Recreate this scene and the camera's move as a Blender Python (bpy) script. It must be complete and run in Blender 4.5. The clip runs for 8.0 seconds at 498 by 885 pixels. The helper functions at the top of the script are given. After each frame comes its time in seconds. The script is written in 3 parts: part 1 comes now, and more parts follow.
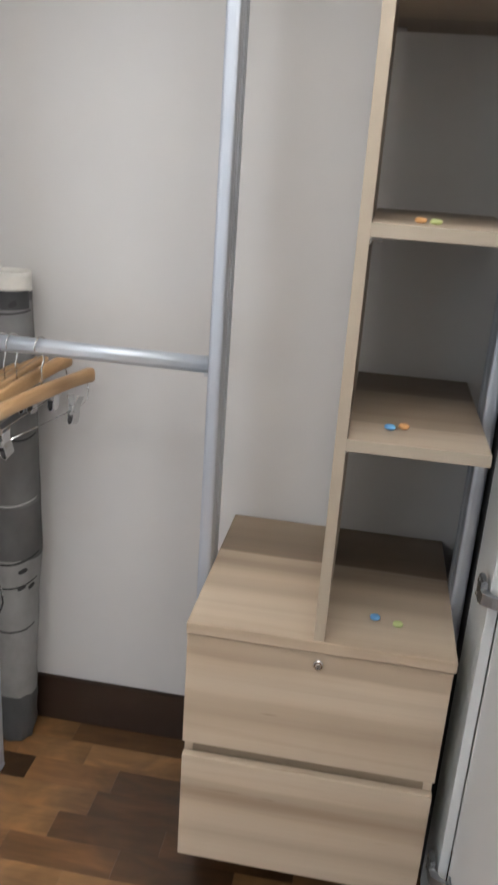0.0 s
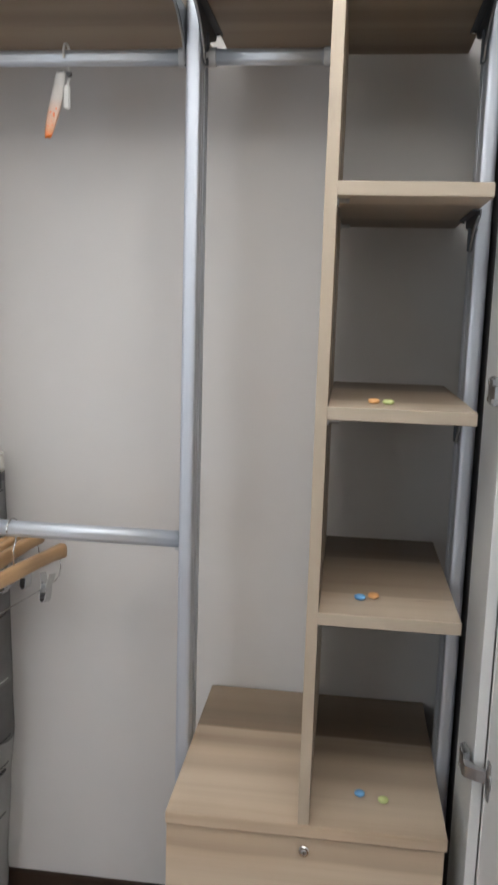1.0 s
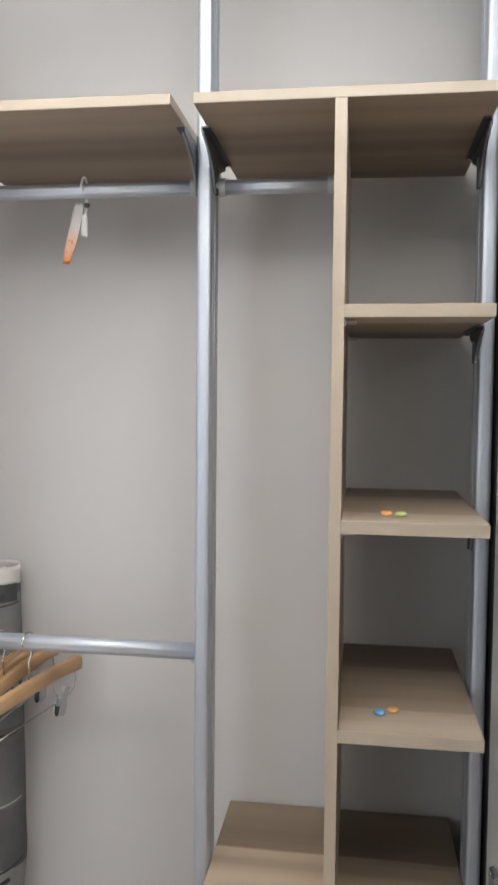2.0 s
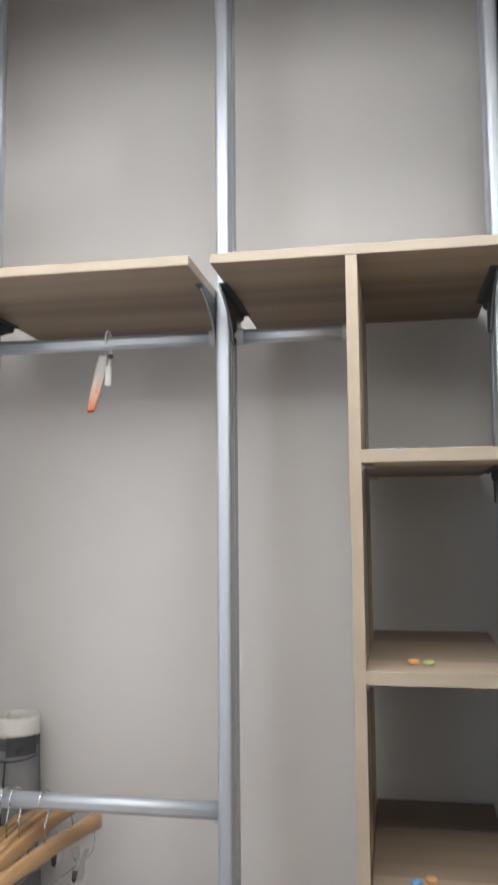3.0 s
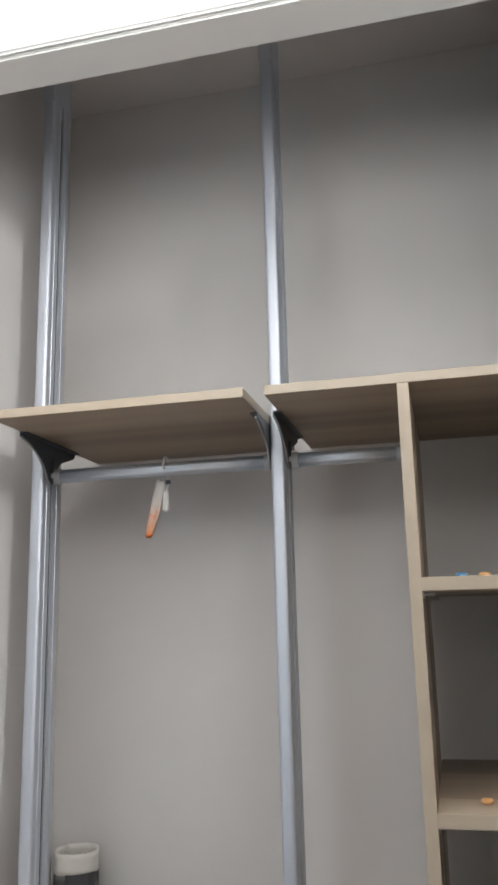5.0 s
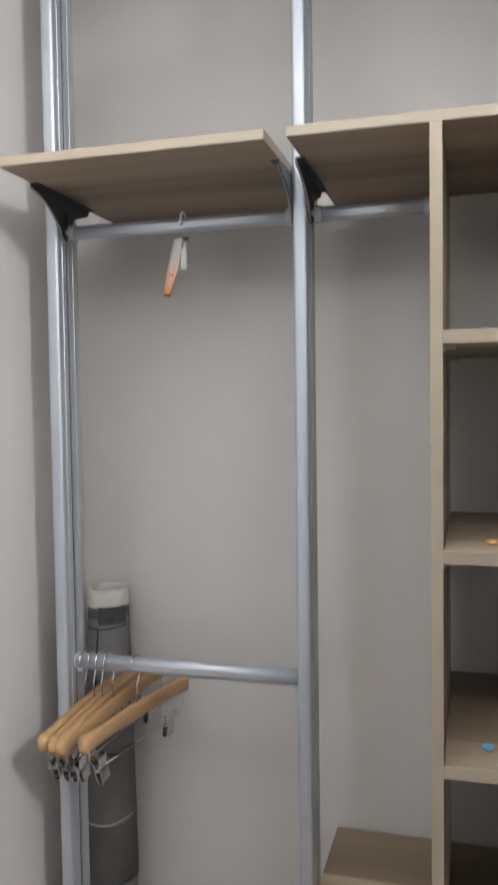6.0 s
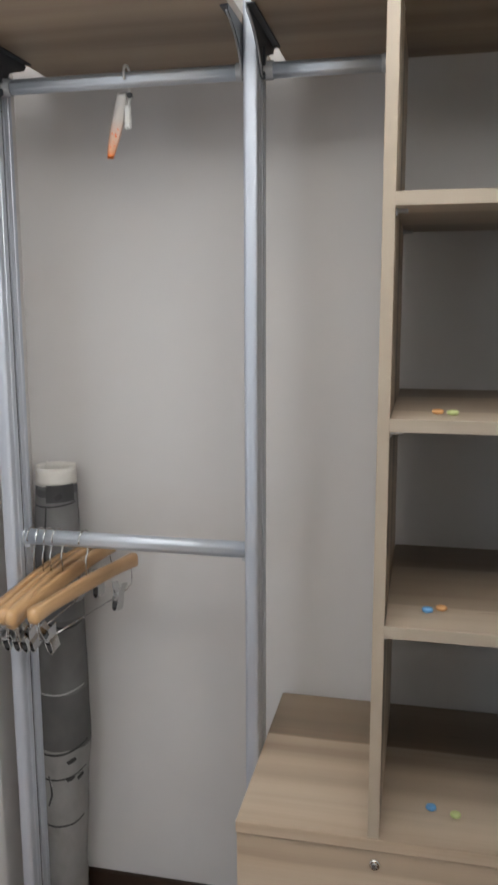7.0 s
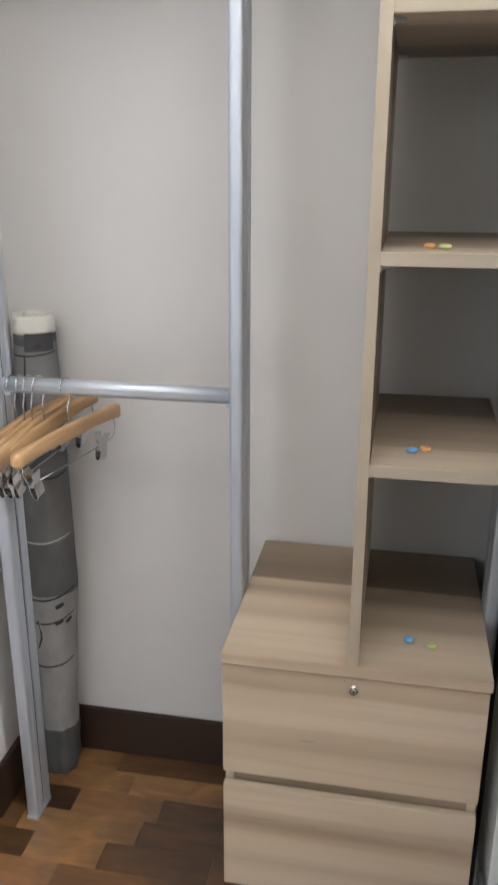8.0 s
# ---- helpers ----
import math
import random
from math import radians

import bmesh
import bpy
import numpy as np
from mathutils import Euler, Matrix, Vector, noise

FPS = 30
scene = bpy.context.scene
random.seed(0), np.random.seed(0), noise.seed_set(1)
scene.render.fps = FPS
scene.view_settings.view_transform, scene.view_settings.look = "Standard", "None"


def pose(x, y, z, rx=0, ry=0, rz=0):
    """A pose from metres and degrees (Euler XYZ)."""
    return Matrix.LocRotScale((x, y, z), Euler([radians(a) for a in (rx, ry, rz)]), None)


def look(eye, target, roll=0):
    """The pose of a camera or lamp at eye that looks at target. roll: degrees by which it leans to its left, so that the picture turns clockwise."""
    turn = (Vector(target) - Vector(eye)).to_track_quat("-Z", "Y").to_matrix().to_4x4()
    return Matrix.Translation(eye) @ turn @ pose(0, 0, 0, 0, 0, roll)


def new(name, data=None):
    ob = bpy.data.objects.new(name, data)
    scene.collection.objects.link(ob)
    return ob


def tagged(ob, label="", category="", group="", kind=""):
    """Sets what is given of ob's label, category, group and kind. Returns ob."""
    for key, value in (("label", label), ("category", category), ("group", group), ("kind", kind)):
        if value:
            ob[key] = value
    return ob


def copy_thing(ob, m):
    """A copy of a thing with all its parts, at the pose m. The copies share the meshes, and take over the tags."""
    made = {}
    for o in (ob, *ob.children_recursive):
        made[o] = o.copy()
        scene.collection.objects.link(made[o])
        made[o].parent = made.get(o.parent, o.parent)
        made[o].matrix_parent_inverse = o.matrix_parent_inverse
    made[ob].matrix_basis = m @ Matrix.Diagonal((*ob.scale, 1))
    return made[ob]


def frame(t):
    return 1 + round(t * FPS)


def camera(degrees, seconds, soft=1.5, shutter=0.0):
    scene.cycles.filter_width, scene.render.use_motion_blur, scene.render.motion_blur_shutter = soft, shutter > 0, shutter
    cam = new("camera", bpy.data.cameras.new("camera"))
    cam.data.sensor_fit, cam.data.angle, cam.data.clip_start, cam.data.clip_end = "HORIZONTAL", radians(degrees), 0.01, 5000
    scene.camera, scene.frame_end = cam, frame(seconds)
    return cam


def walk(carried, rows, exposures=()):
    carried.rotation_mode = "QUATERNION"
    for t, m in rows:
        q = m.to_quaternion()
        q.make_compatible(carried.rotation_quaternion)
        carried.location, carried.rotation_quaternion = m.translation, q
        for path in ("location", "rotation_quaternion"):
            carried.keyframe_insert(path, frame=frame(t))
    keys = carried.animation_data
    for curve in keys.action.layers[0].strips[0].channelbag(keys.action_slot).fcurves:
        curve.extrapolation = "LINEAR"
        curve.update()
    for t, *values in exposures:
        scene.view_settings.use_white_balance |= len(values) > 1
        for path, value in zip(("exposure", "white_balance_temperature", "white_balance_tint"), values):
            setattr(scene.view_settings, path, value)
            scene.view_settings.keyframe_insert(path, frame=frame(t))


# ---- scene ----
cam = camera(34.4, 8.0, soft=2.5, shutter=0.35)
PATH = [
    (0, (0.02, -1.235, 1.471), (-0.25, 0.63, 0.803), 4.0),
    (0.5, (0.017, -1.244, 1.507), (-0.209, 0.678, 1.002), 2.8),
    (1, (0.029, -1.251, 1.54), (-0.207, 0.708, 1.21), 1.7),
    (1.5, (0.04, -1.261, 1.564), (-0.235, 0.709, 1.347), 0.8),
    (1.7, (0.028, -1.265, 1.573), (-0.24, 0.709, 1.397), 0.6),
    (2.8, (0.038, -1.264, 1.621), (-0.292, 0.707, 1.726), -0.3),
    (3, (0.047, -1.261, 1.623), (-0.302, 0.699, 1.814), -0.5),
    (3.5, (0.052, -1.268, 1.649), (-0.318, 0.67, 1.98), -0.8),
    (4, (0.055, -1.279, 1.667), (-0.332, 0.63, 2.121), -1.0),
    (4.2, (0.055, -1.285, 1.68), (-0.341, 0.616, 2.16), -1.1),
    (5.3, (0.043, -1.279, 1.668), (-0.453, 0.63, 2.005), -1.1),
    (5.5, (0.044, -1.275, 1.653), (-0.472, 0.646, 1.869), -1.0),
    (5.8, (0.041, -1.268, 1.637), (-0.489, 0.66, 1.641), -0.9),
    (6, (0.043, -1.264, 1.622), (-0.492, 0.661, 1.527), -0.8),
    (6.5, (0.049, -1.25, 1.59), (-0.461, 0.669, 1.347), -0.7),
    (7, (0.05, -1.247, 1.568), (-0.371, 0.679, 1.228), -0.2),
    (7.5, (0.044, -1.24, 1.538), (-0.331, 0.661, 1.043), -0.0),
    (8, (0.037, -1.24, 1.503), (-0.317, 0.623, 0.867), 0.2),
]
walk(cam, [(t, look(eye, target, roll)) for t, eye, target, roll in PATH],
     exposures=[(0.0, -0.96), (0.5, -0.98), (1.0, -1.1), (1.5, -1.02), (3.0, -1.06), (3.5, -1.0), (4.0, -1.22), (4.2, -1.37), (5.3, -1.5), (5.5, -1.5), (6.0, -1.52), (6.5, -1.5), (7.0, -1.3), (7.5, -1.01), (8.0, -0.98)])

# ---- world, assumed window light, ceiling lamp, added fill lamp ----
world = bpy.data.worlds.new("World")
scene.world = world
world.use_nodes = True
wn = world.node_tree.nodes
sky = wn.new("ShaderNodeTexSky")
sky.sky_type = 'NISHITA'
sky.sun_disc = False
sky.sun_elevation = radians(38)
sky.sun_rotation = radians(200)
world.node_tree.links.new(sky.outputs["Color"], wn["Background"].inputs["Color"])
wn["Background"].inputs["Strength"].default_value = 0.12


def area_lamp(name, m, sx, sy, watts, colour):
    d = bpy.data.lights.new(name, 'AREA')
    d.shape, d.size, d.size_y, d.energy, d.color = 'RECTANGLE', sx, sy, watts, colour
    ob = new(name, d)
    ob.matrix_world = m
    return ob


LAMP = (1.72, -1.70, 2.80)                        # round ceiling lamp
bulb = bpy.data.lights.new("ceiling_lamp_light", 'POINT')
bulb.energy, bulb.color, bulb.shadow_soft_size = 520, (1.0, 0.99, 0.97), 0.20
new("ceiling_lamp_light", bulb).location = LAMP
FILL_LAMP = (-0.15, -1.02, 2.43)                    # added fill, no such lamp known: shines up at the ceiling and at the closet
area_lamp("added_fill_up", look((FILL_LAMP[0], FILL_LAMP[1], FILL_LAMP[2] + 0.176), (FILL_LAMP[0], FILL_LAMP[1] - 0.12, 3)), 1.25, 0.05, 140, (1.0, 0.99, 0.97))
area_lamp("added_fill_front", look((FILL_LAMP[0], FILL_LAMP[1] + 0.036, FILL_LAMP[2]), (FILL_LAMP[0], 0.49, FILL_LAMP[2])), 1.25, 0.30, 17, (1.0, 0.985, 0.95))
# both windows are out of view, assumed from the cool daylight
area_lamp("window_daylight", look((1.70, -3.0, 1.35), (1.2, 0, 1.35)), 1.0, 1.9, 5, (0.80, 0.90, 1.0))
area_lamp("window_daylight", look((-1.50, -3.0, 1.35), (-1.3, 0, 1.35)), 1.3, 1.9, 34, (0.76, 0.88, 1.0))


# ---- materials ----
def mat(name, rough=0.5, metal=0.0):
    m = bpy.data.materials.new(name)
    m.use_nodes = True
    nt = m.node_tree
    b = nt.nodes["Principled BSDF"]
    b.inputs["Roughness"].default_value = rough
    b.inputs["Metallic"].default_value = metal
    return m, nt, b


def node(nt, kind, **inputs):
    n = nt.nodes.new(kind)
    for k, v in inputs.items():
        n.inputs[k].default_value = v
    return n


def ramp(nt, fac, stops, constant=False):
    r = nt.nodes.new("ShaderNodeValToRGB")
    e = r.color_ramp.elements
    while len(e) < len(stops):
        e.new(0.5)
    for i, (p, c) in enumerate(stops):
        e[i].position, e[i].color = p, (*c, 1)
    if constant:
        r.color_ramp.interpolation = 'CONSTANT'
    nt.links.new(fac, r.inputs["Fac"])
    return r


def coords(nt, scale=(1, 1, 1), shift=None):
    tc = nt.nodes.new("ShaderNodeTexCoord")
    mp = nt.nodes.new("ShaderNodeMapping")
    mp.inputs["Scale"].default_value = scale
    nt.links.new(tc.outputs["Object"], mp.inputs["Vector"])
    if shift:
        info = nt.nodes.new("ShaderNodeObjectInfo")
        mul = nt.nodes.new("ShaderNodeVectorMath")
        mul.operation = 'SCALE'
        mul.inputs[0].default_value = shift
        nt.links.new(info.outputs["Random"], mul.inputs["Scale"])
        nt.links.new(mul.outputs["Vector"], mp.inputs["Location"])
    return mp.outputs["Vector"]


def mix(nt, fac, a, b, mode='MIX'):
    m = nt.nodes.new("ShaderNodeMix")
    m.data_type, m.blend_type = 'RGBA', mode
    for sock, v in ((m.inputs[0], fac), (m.inputs[6], a), (m.inputs[7], b)):
        if isinstance(v, (int, float)):
            sock.default_value = v
        elif isinstance(v, tuple):
            sock.default_value = (*v, 1)
        else:
            nt.links.new(v, sock)
    return m.outputs[2]


def noise_tex(nt, vec, scale, detail=4, rough=0.55, dist=0.0):
    n = node(nt, "ShaderNodeTexNoise", Scale=scale, Detail=detail, Roughness=rough, Distortion=dist)
    nt.links.new(vec, n.inputs["Vector"])
    return n.outputs["Fac"]


def bump(nt, b, height, strength=0.1, dist=0.001):
    n = node(nt, "ShaderNodeBump", Strength=strength, Distance=dist)
    nt.links.new(height, n.inputs["Height"])
    nt.links.new(n.outputs["Normal"], b.inputs["Normal"])


def painted(name, colour, rough=0.6, mottle=0.03, relief=0.06):
    m, nt, b = mat(name, rough)
    v = coords(nt)
    big = noise_tex(nt, v, 2.2, 3)
    fine = noise_tex(nt, v, 260, 3)
    lo = tuple(c * (1 - mottle) for c in colour)
    hi = tuple(min(1, c * (1 + mottle)) for c in colour)
    r = ramp(nt, big, [(0.3, lo), (0.7, hi)])
    nt.links.new(r.outputs["Color"], b.inputs["Base Color"])
    bump(nt, b, fine, relief, 0.0006)
    return m


def laminate(name, grain='x', tint=(1, 1, 1), bands=None, contrast=1.0):
    """Pale oak print: broad plank bands, streaks and short dark flecks along the grain.
    bands: axis, lowest and highest place, and (place, tone) pairs where the print's bands are known."""
    m, nt, b = mat(name, 0.4)
    sc = (0.55, 9.0, 9.0) if grain == 'x' else (9.0, 9.0, 0.55)
    v = coords(nt, sc, shift=None if bands else (3.1, 1.7, 2.3))
    soft = noise_tex(nt, v, 1.0, 1.0, 0.4, 0.1)
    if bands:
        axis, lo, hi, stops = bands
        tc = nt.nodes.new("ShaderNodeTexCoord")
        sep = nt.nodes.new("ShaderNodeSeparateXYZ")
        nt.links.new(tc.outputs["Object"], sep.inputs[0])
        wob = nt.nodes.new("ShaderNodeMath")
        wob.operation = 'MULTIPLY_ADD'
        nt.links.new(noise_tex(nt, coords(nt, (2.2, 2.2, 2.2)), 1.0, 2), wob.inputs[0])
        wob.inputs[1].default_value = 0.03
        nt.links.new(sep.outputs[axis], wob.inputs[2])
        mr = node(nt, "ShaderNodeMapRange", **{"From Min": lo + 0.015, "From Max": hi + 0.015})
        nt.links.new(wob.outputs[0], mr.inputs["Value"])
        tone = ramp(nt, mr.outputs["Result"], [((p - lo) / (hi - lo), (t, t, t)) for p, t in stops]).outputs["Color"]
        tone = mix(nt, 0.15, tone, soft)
    else:
        st = ramp(nt, soft, [(0.30, (0.15,) * 3), (0.42, (0.55,) * 3), (0.47, (0.8,) * 3), (0.55, (0.95,) * 3), (0.60, (0.55,) * 3), (0.70, (0.8,) * 3)])
        tone = st.outputs["Color"]
    streak = noise_tex(nt, coords(nt, (sc[0] * 1.6, sc[1] * 2.6, sc[2] * 2.6), shift=(5, 2, 7)), 1.0, 3, 0.5, 0.5)
    hair = noise_tex(nt, coords(nt, (sc[0] * 6, sc[1] * 45, sc[2] * 45)), 1.0, 4, 0.6)
    t = lambda c: tuple(x * y * z for x, y, z in zip(c, tint, (0.95, 0.985, 1.02)))
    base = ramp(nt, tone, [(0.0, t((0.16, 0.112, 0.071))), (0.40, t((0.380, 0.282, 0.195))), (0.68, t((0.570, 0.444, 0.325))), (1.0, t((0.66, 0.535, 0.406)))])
    sr = ramp(nt, streak, [(0.28, (0.87, 0.83, 0.80)), (0.45, (0.98, 0.97, 0.96)), (0.7, (1.03, 1.03, 1.03))])
    hr = ramp(nt, hair, [(0.3, (0.965, 0.96, 0.955)), (0.6, (1.01, 1.01, 1.01))])
    fl = noise_tex(nt, coords(nt, (sc[0] * 12, sc[1] * 11, sc[2] * 11), shift=(2, 9, 4)), 1.0, 2, 0.5)
    fr = ramp(nt, fl, [(0.20, (0.55, 0.48, 0.42)), (0.27, (1, 1, 1))])
    c = mix(nt, contrast, base.outputs["Color"], sr.outputs["Color"], 'MULTIPLY')
    c = mix(nt, contrast, c, hr.outputs["Color"], 'MULTIPLY')
    c = mix(nt, contrast, c, fr.outputs["Color"], 'MULTIPLY')
    nt.links.new(c, b.inputs["Base Color"])
    bump(nt, b, hair, 0.10, 0.0003)
    return m


def brushed(name, colour, rough=0.32, scale=(900, 900, 6)):
    m, nt, b = mat(name, rough, 0.78)
    v = coords(nt, scale)
    f = noise_tex(nt, v, 1.0, 2)
    big = noise_tex(nt, coords(nt, (6, 6, 1.2)), 1.0, 3)
    r = ramp(nt, big, [(0.3, tuple(c * 0.93 for c in colour)), (0.7, colour)])
    nt.links.new(r.outputs["Color"], b.inputs["Base Color"])
    rr = ramp(nt, f, [(0.2, (rough * 0.8,) * 3), (0.8, (rough * 1.25,) * 3)])
    nt.links.new(rr.outputs["Color"], b.inputs["Roughness"])
    return m


def plain(name, colour, rough=0.4, metal=0.0):
    m, nt, b = mat(name, rough, metal)
    f = noise_tex(nt, coords(nt), 60, 3)
    r = ramp(nt, f, [(0.3, tuple(c * 0.92 for c in colour)), (0.7, colour)])
    nt.links.new(r.outputs["Color"], b.inputs["Base Color"])
    return m


M_WALL = painted("matt_wall_paint", (0.622, 0.607, 0.602), 0.42)
# unseen room walls: tone chosen dark to cut bounce light into the closet
M_ROOM = painted("dimmed_greige_wall_paint", (0.34, 0.335, 0.325), 0.5)
M_CEIL = painted("white_ceiling_paint", (0.82, 0.82, 0.81), 0.7)
M_FRAME = painted("white_gloss_frame_paint", (0.78, 0.79, 0.79), 0.38, 0.015, 0.03)
M_DOOR = painted("white_door_laminate", (0.80, 0.815, 0.83), 0.36, 0.01, 0.02)
M_WOOD_X = laminate("pale_oak_laminate")
M_WOOD_Z = laminate("pale_oak_laminate_upright", 'z')
M_EDGE = laminate("pale_oak_edge_band", 'x', (0.70, 0.72, 0.735), ("Z", -0.02, 0.02, [(-0.02, 0.85), (0.0, 0.95), (0.02, 0.85)]), 0.6)
M_EDGE_Z = laminate("pale_oak_edge_band_upright", 'z', (0.72, 0.735, 0.745), ("X", -0.02, 0.02, [(-0.02, 0.85), (0.0, 0.95), (0.02, 0.8)]), 0.7)
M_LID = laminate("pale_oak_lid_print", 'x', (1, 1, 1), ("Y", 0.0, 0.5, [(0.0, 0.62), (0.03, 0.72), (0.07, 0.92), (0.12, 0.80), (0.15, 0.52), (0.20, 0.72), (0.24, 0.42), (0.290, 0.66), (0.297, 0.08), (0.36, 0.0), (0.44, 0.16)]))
M_FRONT_1 = laminate("pale_oak_upper_drawer_print", 'x', (1, 1, 1), ("Z", 0.275, 0.535, [(0.275, 0.67), (0.305, 0.80), (0.335, 0.64), (0.365, 0.50), (0.395, 0.56), (0.412, 0.80), (0.45, 0.94), (0.472, 0.86), (0.482, 0.53), (0.535, 0.60)]))
M_FRONT_2 = laminate("pale_oak_lower_drawer_print", 'x', (1, 1, 1), ("Z", 0.0, 0.26, [(0.0, 0.66), (0.03, 0.84), (0.07, 0.55), (0.11, 0.80), (0.135, 0.73), (0.16, 0.47), (0.192, 0.55), (0.204, 0.84), (0.26, 0.91)]))
# bands: pale front, brown middle, darkest towards the back
M_SHELF = laminate("pale_oak_shelf_bands", 'x', (0.97, 0.98, 1.0), ("Y", -0.235, 0.235, [(-0.235, 0.80), (-0.18, 0.90), (-0.130, 0.74), (-0.122, 0.45), (-0.05, 0.36), (0.02, 0.44), (0.075, 0.34), (0.082, 0.10), (0.16, 0.03), (0.235, 0.10)]))
# bands are print; the lowered tint puts underside shade into the colour
M_TOPSHELF = laminate("pale_oak_top_shelf_print_dimmed", 'x', (0.86, 0.86, 0.85), ("Y", -0.235, 0.235, [(-0.235, 0.46), (-0.13, 0.52), (-0.09, 0.36), (-0.06, 0.16), (-0.03, 0.30), (0.0, 0.12), (0.03, 0.22), (0.06, 0.46), (0.16, 0.38), (0.20, 0.2), (0.235, 0.35)]))
M_PAD = plain("dark_rubber_pad", (0.05, 0.05, 0.052), 0.6)
M_GRIP = laminate("oak_grip_rail_print", 'x', (0.80, 0.80, 0.80))
M_ALU = brushed("satin_aluminium", (0.58, 0.62, 0.695), 0.5)
M_ALU_X = brushed("satin_aluminium_tube", (0.68, 0.73, 0.80), 0.5, (6, 900, 900))
M_GROOVE = plain("dark_groove_strip", (0.06, 0.062, 0.068), 0.55)
M_BRACKET = plain("grey_cast_metal", (0.10, 0.11, 0.125), 0.45, 0.5)
M_RIMMETAL = plain("light_grey_metal", (0.42, 0.44, 0.47), 0.4, 0.8)
M_SOCKET = plain("grey_plastic_socket", (0.50, 0.52, 0.545), 0.45)
M_CHROME = plain("chrome", (0.66, 0.66, 0.66), 0.14, 1.0)
M_NICKEL = plain("nickel_hinge_metal", (0.46, 0.47, 0.49), 0.38, 1.0)
M_BASEBOARD = painted("dark_brown_skirting_paint", (0.028, 0.015, 0.009), 0.4, 0.15)
# charcoal stands in for the shade between pole and side panel
M_GAP_SHADE = painted("gap_shade_charcoal", (0.035, 0.034, 0.034), 0.5, 0.1)
M_BLACK = plain("black_recess", (0.02, 0.02, 0.02), 0.8)


# ---- mesh helpers ----
def part(name, bm, material, parent=None, label="", smooth=False):
    me = bpy.data.meshes.new(name)
    bmesh.ops.recalc_face_normals(bm, faces=bm.faces)
    if smooth:
        for f in bm.faces:
            f.smooth = True
    bm.to_mesh(me)
    bm.free()
    me.materials.append(material)
    ob = new(name, me)
    if parent is not None:
        ob.parent = parent
    if label:
        tagged(ob, label)
    return ob


def thing(name, label, category, group="", at=(0, 0, 0)):
    ob = new(name)
    ob.location = at
    ob.empty_display_size = 0.05
    return tagged(ob, label, category, group)


def box(bm, lo, hi, bevel=0.0, seg=2):
    c = [(a + b) / 2 for a, b in zip(lo, hi)]
    d = [abs(b - a) for a, b in zip(lo, hi)]
    r = bmesh.ops.create_cube(bm, size=1, matrix=Matrix.Translation(c) @ Matrix.Diagonal((*d, 1)))
    if bevel:
        es = list({e for v in r["verts"] for e in v.link_edges})
        bmesh.ops.bevel(bm, geom=es, offset=bevel, segments=seg, affect='EDGES', clamp_overlap=True)
    return bm


def boxed(lo, hi, bevel=0.0, seg=2):
    return box(bmesh.new(), lo, hi, bevel, seg)


def prism(bm, outline, a, b, axis):
    """Extrude a closed outline of (u, v) between a and b along an axis."""
    put = {'x': lambda u, v, w: (w, u, v), 'y': lambda u, v, w: (u, w, v), 'z': lambda u, v, w: (u, v, w)}[axis]
    lo = [bm.verts.new(put(u, v, a)) for u, v in outline]
    hi = [bm.verts.new(put(u, v, b)) for u, v in outline]
    n = len(outline)
    for i in range(n):
        bm.faces.new((lo[i], lo[(i + 1) % n], hi[(i + 1) % n], hi[i]))
    bm.faces.new(lo)
    bm.faces.new(hi)
    return bm


def tube(bm, points, r, seg=10, closed=False):
    """A round bar along a list of points."""
    pts = [Vector(p) for p in points]
    rings = []
    n = len(pts)
    up = None
    for i, p in enumerate(pts):
        d = (pts[min(i + 1, n - 1)] - pts[max(i - 1, 0)]).normalized()
        if up is None:
            up = d.orthogonal().normalized()
        up = (up - d * up.dot(d)).normalized()
        side = d.cross(up)
        rad = r(i / (n - 1)) if callable(r) else r
        rings.append([bm.verts.new(p + rad * (math.cos(k * 2 * math.pi / seg) * up + math.sin(k * 2 * math.pi / seg) * side)) for k in range(seg)])
    for q, s in zip(rings, rings[1:]):
        for k in range(seg):
            bm.faces.new((q[k], q[(k + 1) % seg], s[(k + 1) % seg], s[k]))
    bm.faces.new(rings[0])
    bm.faces.new(rings[-1])
    return bm


def disc_body(bm, centre, r, h, seg=20, axis='z', dome=0.3):
    """A round button or cap with a softened rim."""
    prof = [(0.0, -h / 2), (r * 0.85, -h / 2), (r, -h * 0.2), (r, h * 0.2), (r * 0.85, h * (0.5 - 0.2 * dome)), (r * 0.45, h / 2)]
    rings = []
    for rad, z in prof:
        ring = []
        for k in range(seg):
            a = 2 * math.pi * k / seg
            u, v, w = rad * math.cos(a), rad * math.sin(a), z
            off = {'z': (u, v, w), 'y': (u, -w, v), 'x': (w, u, v)}[axis]
            ring.append(bm.verts.new(Vector(centre) + Vector(off)))
        rings.append(ring)
    for q, s in zip(rings[1:], rings[2:]):
        for k in range(seg):
            bm.faces.new((q[k], q[(k + 1) % seg], s[(k + 1) % seg], s[k]))
    bm.faces.new(rings[1])
    bm.faces.new(rings[-1])
    for v in rings[0]:
        bm.verts.remove(v)
    return bm


def structure(name, bm, material, label, category):
    ob = part(name, bm, material)
    return tagged(ob, label, category, kind="structure")


# ---- the shell of the room and the closet ----
WX, NY = -0.86, 0.487                             # closet: left wall, back wall
RX, EX, SY = -2.3, 2.3, -3.05                     # room: side walls, rear wall
CEIL, HEAD = 3.015, 2.608                         # closet ceiling, underside of the closet's head
RCEIL = 2.985                              # ceiling of the room
CY0, CY1 = -0.222, -0.137                          # front and back of the closet's head
